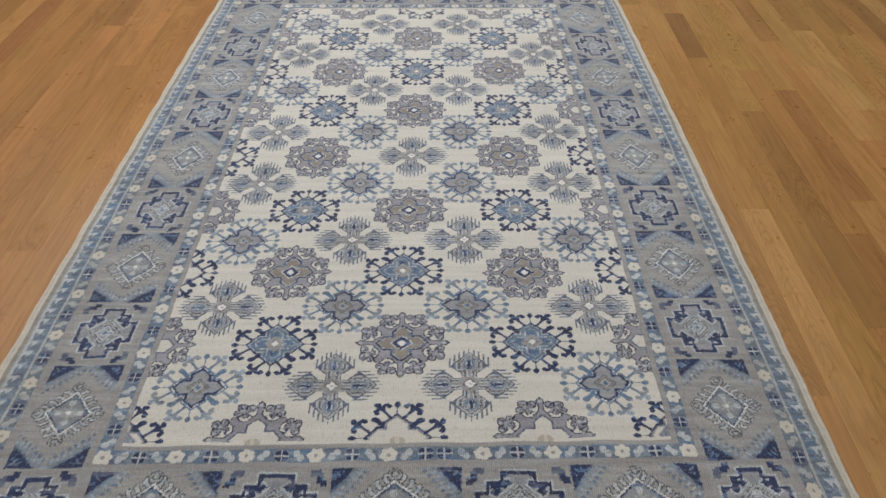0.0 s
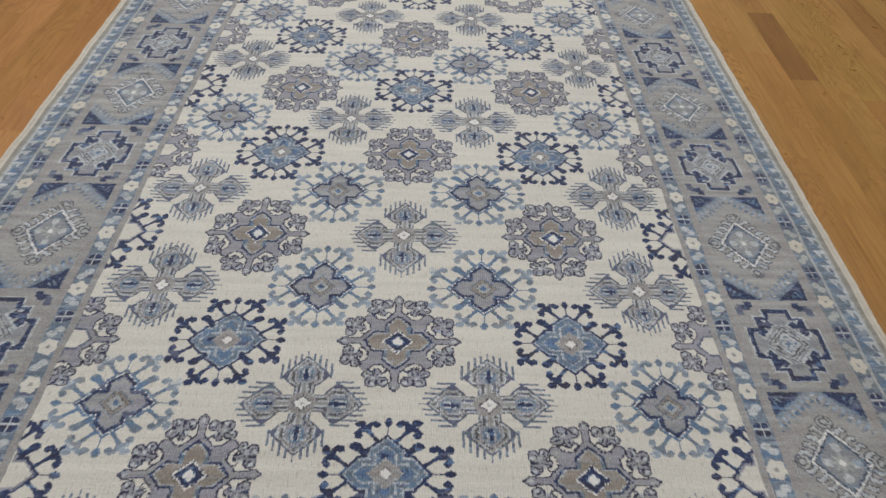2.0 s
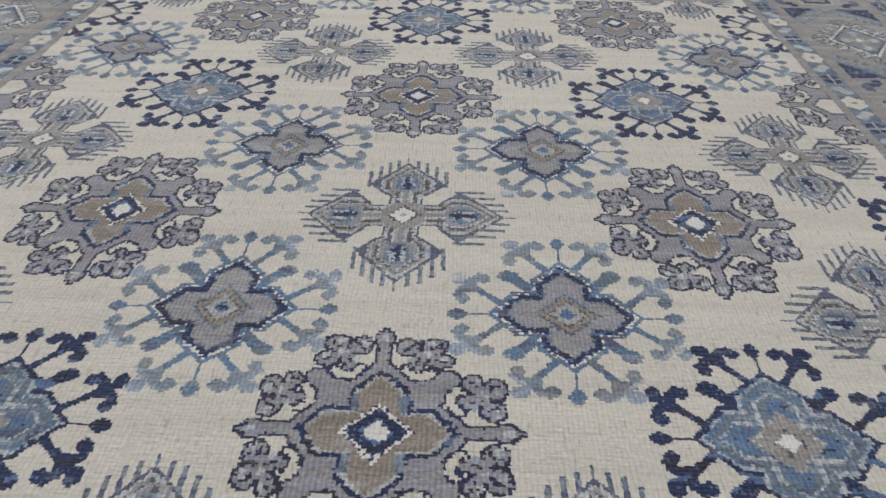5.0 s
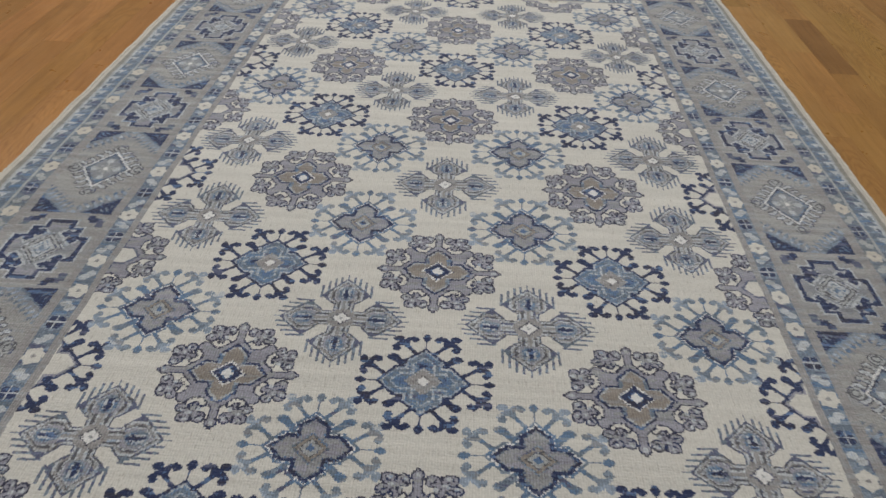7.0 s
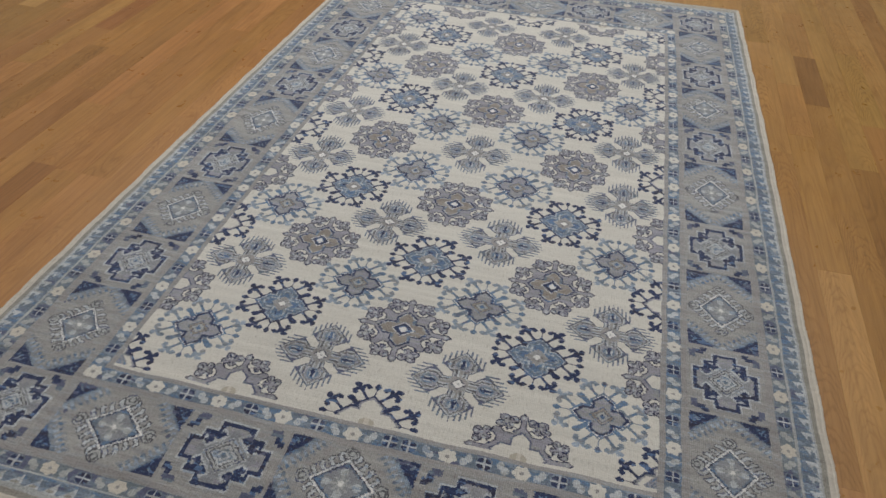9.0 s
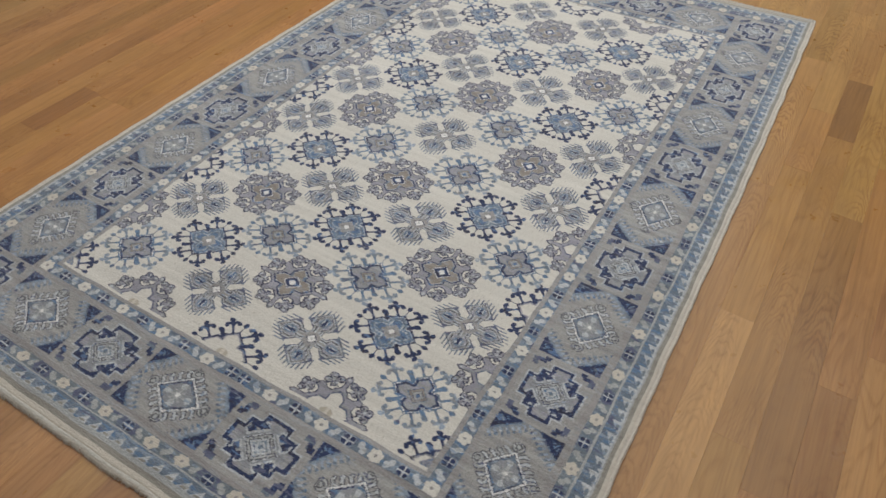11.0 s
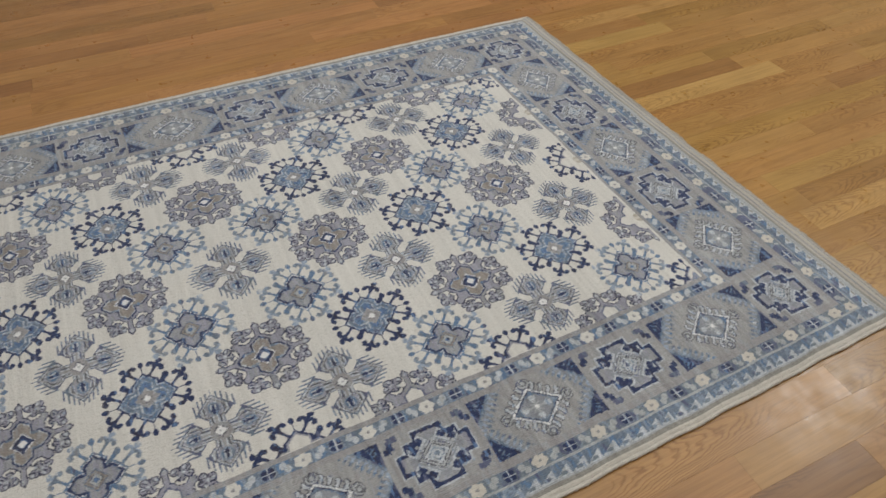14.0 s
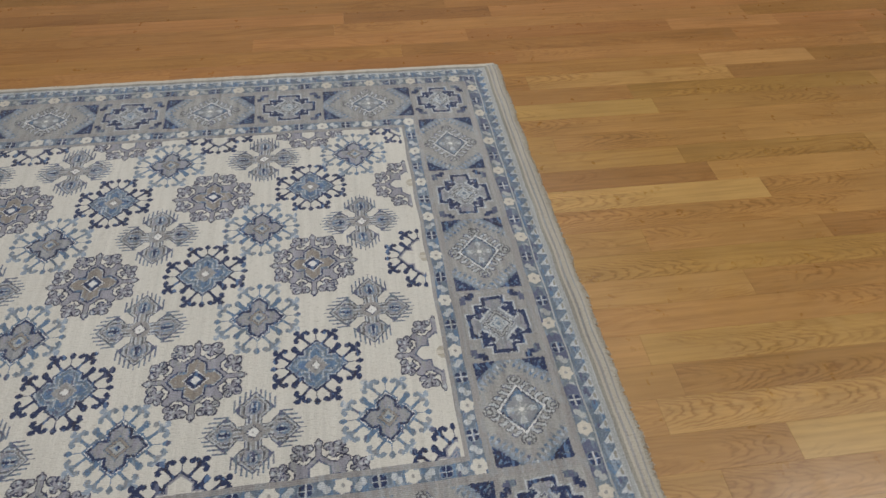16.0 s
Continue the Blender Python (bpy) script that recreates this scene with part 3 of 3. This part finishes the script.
for side in (-1, 1):
    upper = inside & (np.abs(yy) < END_AT + 1)
    for i, letter in ((-2, "C"), (0, "A"), (2, "C")):
        lay(DRAW[letter](True), 38 * i, side * END_AT, "half_" + TITLE[letter], upper)
        faded = inside & (np.hypot((xx - 38 * i) * 0.8, yy - side * (HALF_L - 1)) < 3.4)
        colour[faded] = np.where(np.abs(xx - 38 * i)[faded] < 1.2, K["ecru"], K["flax"])
    for other in (-1, 1):
        quarter = star_motif(True)
        qu, qv, _ = canvas(27, 27)
        stripe = diamond(qu, qv, 12)
        quarter[stripe] = np.where((np.abs(qu) + np.abs(qv))[stripe] % 2.4 < 1.2, K["azure"], K["lilac"])
        lay(quarter, other * SIDE_AT, side * END_AT, "quarter_star_motif", upper)

# hand-tied unevenness: edges stray by a knot, dyes are mixed in drifts and specks
tying = np.random.default_rng(8)


def drift(passes, along_weft):
    """Smooth noise, longer along the weft."""
    f = tying.normal(0, 1, colour.shape)
    for k in range(passes):
        f = (f + np.roll(f, 1 + k, 1) + np.roll(f, -1 - k, 1)) / 3
        if k < along_weft:
            f = (f + np.roll(f, 1, 0) + np.roll(f, -1, 0)) / 3
    return f / f.std()


for axis, way, odds in ((1, 1, 0.13), (1, -1, 0.13), (0, 1, 0.06), (0, -1, 0.06)):
    stray = (tying.random(colour.shape) < odds) & (piece > 7) & (np.roll(piece, way, axis) == piece)
    colour[stray] = np.roll(colour, way, axis)[stray]
MIXED = (
    ("navy", "charcoal", 0.9, 0.3), ("navy", "blue", 1.45, 0.3), ("navy", "violet", 1.6, 0.2), ("blue", "azure", 0.6, 0.5), ("blue", "navy", 1.4, 0.3),
    ("azure", "slate", 0.5, 0.5), ("azure", "haze", 1.4, 0.3), ("azure", "violet", 1.5, 0.4), ("slate", "haze", 0.6, 0.5), ("slate", "azure", 1.0, 0.4), ("slate", "violet", 1.5, 0.4),
    ("haze", "slate", 0.8, 0.4), ("haze", "mist", 0.8, 0.4), ("sky", "haze", 0.8, 0.4), ("sky", "pale", 1.2, 0.3), ("taupe", "grey", 0.7, 0.5), ("brown", "taupe", 1.2, 0.4),
    ("dove", "taupe", 1.2, 0.5), ("dove", "grey", 1.0, 0.5), ("grey", "lilac", 0.7, 0.5), ("grey", "lilac", 1.3, 0.5), ("grey", "mist", 1.8, 0.2), ("lilac", "grey", 1.0, 0.3), ("lilac", "mist", 1.6, 0.2),
    ("pale", "sage", 1.0, 0.4), ("pale", "sky", 1.6, 0.3), ("charcoal", "smoke", 1.5, 0.3), ("charcoal", "navy", 0.9, 0.4), ("smoke", "violet", 1.0, 0.3), ("violet", "slate", 0.8, 0.4), ("steel", "slate", 0.8, 0.4), ("steel", "haze", 1.0, 0.4), ("steel", "violet", 1.5, 0.3),
)
drawn = colour.copy()
for name, other, level, odds in MIXED:
    mix = (drawn == K[name]) & (drift(4, 2) > level) | (drawn == K[name]) & (tying.random(colour.shape) < odds * 0.1)
    colour[mix] = K[other]

# knots to places: how far each column and row of the drawing lies from the middle; the weave tightens
# towards one end, narrows towards the other and runs a little askew
gy, gx = (np.mgrid[-CL:CL + 2, -CW:CW + 2] - 0.5) / FINE
COL_AT = (-231, -202, -159, -145, -114, -76, -38, 0, 38, 76, 114, 145, 159, 202, 231)
COL_X = (-0.9107, -0.7976, -0.631, -0.5737, -0.4521, -0.3031, -0.1541, -0.0025, 0.158, 0.3121, 0.4628, 0.58, 0.6359, 0.8028, 0.9102)
ROW_AT = (-372, -337, -294, -280, -238, -204, -170, -136, -102, -68, -34, 0, 34, 68, 102, 136, 170, 204, 238, 280, 294, 337, 372)
ROW_Y = (-1.3633, -1.2479, -1.08, -1.0268, -0.8828, -0.7615, -0.6433, -0.5233, -0.3982, -0.2709, -0.1423, 0.0006,
         0.1373, 0.2728, 0.4103, 0.548, 0.6851, 0.8174, 0.9561, 1.1102, 1.1653, 1.3424, 1.4799)
su, sv = gx / 231, gy / 372
PX = np.interp(gx, COL_AT, COL_X) + 0.0059 * sv + 0.0065 * sv ** 2 - 0.0056 * su ** 2 * sv - 0.0056 * su ** 2 * sv ** 2
PX += su * (-0.0187 * sv - 0.0313 * sv ** 2 - 0.0037 * sv ** 3) + su ** 3 * (0.0091 * sv + 0.0226 * sv ** 2)
PY = np.interp(gy, ROW_AT, ROW_Y) + su * (0.0182 + 0.0035 * sv + 0.0009 * sv ** 2) + su ** 2 * (-0.0058 + 0.0109 * sv ** 2) - 0.002 * su ** 3
weave = np.random.default_rng(4)
waver_x = 0.0009 * np.sin(PY * 41 + PX * 13) + 0.0007 * np.sin(PX * 57 + PY * 23 + 1.3)
waver_y = 0.0009 * np.sin(PX * 37 - PY * 17) + 0.0007 * np.sin(PY * 61 + PX * 29 + 0.4)
PX, PY = PX + waver_x, PY + waver_y
PX += np.clip(weave.normal(0, 0.00042, PX.shape), -0.0009, 0.0009)
PY += np.clip(weave.normal(0, 0.00036, PY.shape), -0.0008, 0.0008)
PZ = RUG_Z + weave.normal(0, 0.00020, PX.shape) + 0.0012 * np.sin(PX * 2.3 + PY * 1.7) * np.sin(PY * 2.9)
EDGE = np.minimum.reduce([gx * FINE + CW, CW - gx * FINE, gy * FINE + CL, CL - gy * FINE]) + 0.5
PZ -= np.where(EDGE < 4, (4 - EDGE) * 0.0009, 0)

rug = new("rug")
tagged(rug, "hand-knotted cream wool rug with blue and grey motifs on oak floor", "rug")


def knots(name, cells):
    """One woven part: its knots as a mesh over the shared weave."""
    rr, cc = np.nonzero(cells)
    wide = PX.shape[1]
    quads = np.stack([rr * wide + cc, rr * wide + cc + 1, (rr + 1) * wide + cc + 1, (rr + 1) * wide + cc], 1)
    used, index = np.unique(quads, return_inverse=True)
    me = bpy.data.meshes.new(name)
    me.vertices.add(len(used))
    me.vertices.foreach_set("co", np.stack([PX.ravel()[used], PY.ravel()[used], PZ.ravel()[used]], 1).ravel().astype(np.float32))
    me.loops.add(quads.size)
    me.loops.foreach_set("vertex_index", index.ravel().astype(np.int32))
    me.polygons.add(len(quads))
    me.polygons.foreach_set("loop_start", np.arange(0, quads.size, 4, dtype=np.int32))
    dyes, which = np.unique(colour[rr, cc], return_inverse=True)
    for d in dyes:
        me.materials.append(YARN[NAMES[d]])
    me.polygons.foreach_set("material_index", which.ravel().astype(np.int32))
    me.update(calc_edges=True)
    me.shade_smooth()
    ob = new(name, me)
    ob.parent = rug
    return ob


for n, name in enumerate(PIECES):
    cells = piece == n
    if cells.any():
        knots(name, cells)


def place_at(i, j):
    """A place on the rug's rim, by cell."""
    return PX[j + CL, i + CW], PY[j + CL, i + CW]


# the body under the pile
rim = [place_at(i, -CL) for i in range(-CW, CW + 2, 8)] + [place_at(CW + 1, j) for j in range(-CL, CL + 2, 8)] + \
    [place_at(i, CL + 1) for i in range(CW + 1, -CW - 1, -8)] + [place_at(-CW, j) for j in range(CL + 1, -CL - 1, -8)]
count = len(rim)
mesh_object("foundation", [(x, y, 0.001) for x, y in rim] + [(x, y, RUG_Z - 0.006) for x, y in rim],
            [tuple(range(count))[::-1], tuple(range(count, 2 * count))] + [(k, (k + 1) % count, count + (k + 1) % count, count + k) for k in range(count)],
            [YARN["cream"]], rug)


def tube(points, radii, sides=6):
    verts, faces = [], []
    pts = [Vector(p) for p in points]
    for k, p in enumerate(pts):
        way = (pts[min(k + 1, len(pts) - 1)] - pts[max(k - 1, 0)]).normalized()
        across = way.cross(Vector((0, 0, 1))).normalized()
        up = across.cross(way)
        for s in range(sides):
            a = 2 * math.pi * s / sides
            verts.append(p + radii[k] * (math.cos(a) * across + math.sin(a) * up))
    for k in range(len(pts) - 1):
        for s in range(sides):
            t = (s + 1) % sides
            faces.append((k * sides + s, k * sides + t, (k + 1) * sides + t, (k + 1) * sides + s))
    return verts, faces


# wrapped cords along the long sides
for side in (-CW, CW + 1):
    pts, rad = [], []
    sign = 1 if side > 0 else -1
    for j in range(-CL, CL + 2, 3):
        x, y = place_at(side, j)
        pts.append((x + sign * (0.0035 + 0.0012 * noise.noise((0.7 * sign, y * 9, 0))), y, 0.0062))
        rad.append(0.0045 + 0.0008 * (j % 2 == 0) + random.uniform(-0.0004, 0.0004))
    tagged(mesh_object("selvedge", *tube(pts, rad, 8), [YARN["ecru"]], rug, True), "cream wrapped selvedge cord")

# cut fringe at both ends
for end, sign in ((-CL, -1), (CL + 1, 1)):
    verts, faces = [], []
    for i in range(-CW, CW + 2):
        for _ in range(1 + i % 2):
            x, y = place_at(i, end)
            x += random.uniform(-0.0015, 0.0015)
            reach = (random.uniform(0.003, 0.009) * (1.0 if sign < 0 else 1.5) + 0.002 * (sign > 0)) * (1 + 0.5 * noise.noise((x * 14, sign, 0)))
            lean = random.uniform(-0.005, 0.005)
            z = random.uniform(0.005, 0.009)
            v, f = tube([(x, y - sign * 0.003, 0.0085), (x + lean * 0.4, y + sign * reach * 0.5, z), (x + lean, y + sign * reach, 0.0032)], [0.0020, 0.0015, 0.0008], 5)
            faces += [tuple(k + len(verts) for k in face) for face in f]
            verts += v
    tagged(mesh_object("fringe", verts, faces, [YARN["ecru" if sign < 0 else "flax"]], rug, True), "short ragged cream fringe", kind="stuff")


# ---- floor boards ----


def board_mesh(x0, x1, y0, y1):
    """A strip with eased top edges, running very slightly askew."""
    e, g = 0.00018, 0.00003
    v = []
    for inset, z in ((g, -0.019), (g, -0.0006), (g + e, 0.0)):
        for x, y in ((x0 + inset, y0 + inset), (x1 - inset, y0 + inset), (x1 - inset, y1 - inset), (x0 + inset, y1 - inset)):
            v.append((x + SKEW * y, y, z))
    f = [(8, 9, 10, 11)]
    for k in (0, 4):
        f += [(k + a, k + (a + 1) % 4, k + 4 + (a + 1) % 4, k + 4 + a) for a in range(4)]
    return v, f


# boards that stand out: a place across, both ends, a tone from dark (0) to light (1)
# own tones; southern strips at 1.115 and 1.20 also have soft shade mixed in
EAST_BOARDS = (
    (1.115, 0.70, 1.11, 0.0), (1.03, -1.35, -0.24, 0.85), (1.03, -0.24, 0.46, 0.5), (1.03, 0.46, 0.84, 0.55), (1.03, 0.84, 1.7, 0.6),
    (0.94, -0.9, 0.33, 0.42), (0.94, 0.33, 1.2, 0.6), (1.115, -0.6, 0.70, 0.4), (1.20, -0.7, 0.30, 0.16), (1.29, -0.35, 0.6, 0.35),
    (1.29, -1.2, -0.35, 0.15), (1.20, 0.3, 1.4, 0.62), (1.375, -0.2, 0.45, 0.2),
)
# own tones, the darkest lifted slightly to carry the lamp's broad gloss
NORTH_BOARDS = (
    (-0.19, 1.2, 2.14, 0.9), (-0.10, 1.2, 2.5, 0.5), (0.60, 1.2, 1.83, 0.42), (0.60, 1.83, 2.9, 0.95), (0.43, 1.2, 1.64, 0.45),
    (0.43, 1.64, 2.6, 0.28), (0.51, 1.57, 2.4, 0.85), (0.16, 1.93, 2.8, 0.32), (0.16, 1.2, 1.93, 0.7), (0.34, 1.59, 2.5, 0.8),
    (0.25, 1.3, 2.3, 0.55), (-0.85, 2.23, 2.65, 0.85), (-0.77, 1.56, 2.30, 0.8), (-0.69, 1.9, 2.8, 0.35), (-1.14, 1.4, 2.2, 0.35),
)
WEST_BOARDS = (
    (-1.10, -1.5, -0.44, 0.6), (-1.10, -0.44, 0.6, 0.42), (-1.19, -0.69, -0.43, 0.1), (-1.19, -0.43, 0.9, 0.4), (-1.25, 0.94, 1.52, 0.12),
    (-1.54, -0.6, 0.30, 0.2), (-1.54, 0.30, 1.4, 0.5),
)
boards = random.Random(11)
near_boards, far_v, far_f = 0, [], []
for k in range(math.floor((RX0 - PHASE) / BOARD) + 1, math.floor((RX1 - PHASE) / BOARD)):
    x0 = PHASE + k * BOARD
    x1 = x0 + BOARD
    laid = sorted((a, b, tone) for x, a, b, tone in EAST_BOARDS + NORTH_BOARDS + WEST_BOARDS if x0 <= x - SKEW * (a + b) / 2 < x1)
    row, y = [], RY0
    for a, b, tone in laid + [(RY1, RY1, None)]:
        while y < a - 0.01:
            y2 = y + boards.choice((0.45, 0.6, 0.8, 1.0, 1.2, 1.5)) * boards.uniform(0.85, 1.15)
            y2 = a if a - y2 < 0.25 else y2
            # east of the rug they average lighter, varnish gloss put into the tone
            row.append((y, y2, min(1, max(0, boards.gauss(*((0.64, 0.1) if x0 > 0.8 and y < 0.6 else (0.5, 0.16)))))))
            y = y2
        if tone is not None:
            row.append((a, b, tone))
            y = max(y, b)
    for a, b, tone in row:
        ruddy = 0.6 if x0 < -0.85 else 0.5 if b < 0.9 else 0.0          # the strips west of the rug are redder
        under = x0 > -0.88 and x1 < 0.88 and a > -1.26 and b < 1.43
        close = x0 > -2.0 and x1 < 2.0 and b > -1.3 and a < 3.1
        v, f = board_mesh(x0, x1, a, b)
        if close and not under and near_boards < 300:
            ob = mesh_object("board", v, f, [OAK], floor)
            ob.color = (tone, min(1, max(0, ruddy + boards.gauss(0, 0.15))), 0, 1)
            near_boards += 1
        else:
            far_f += [tuple(n + len(far_v) for n in face) for face in f]
            far_v += v
tagged(mesh_object("boards", far_v, far_f, [OAK_FAR], floor), kind="stuff")
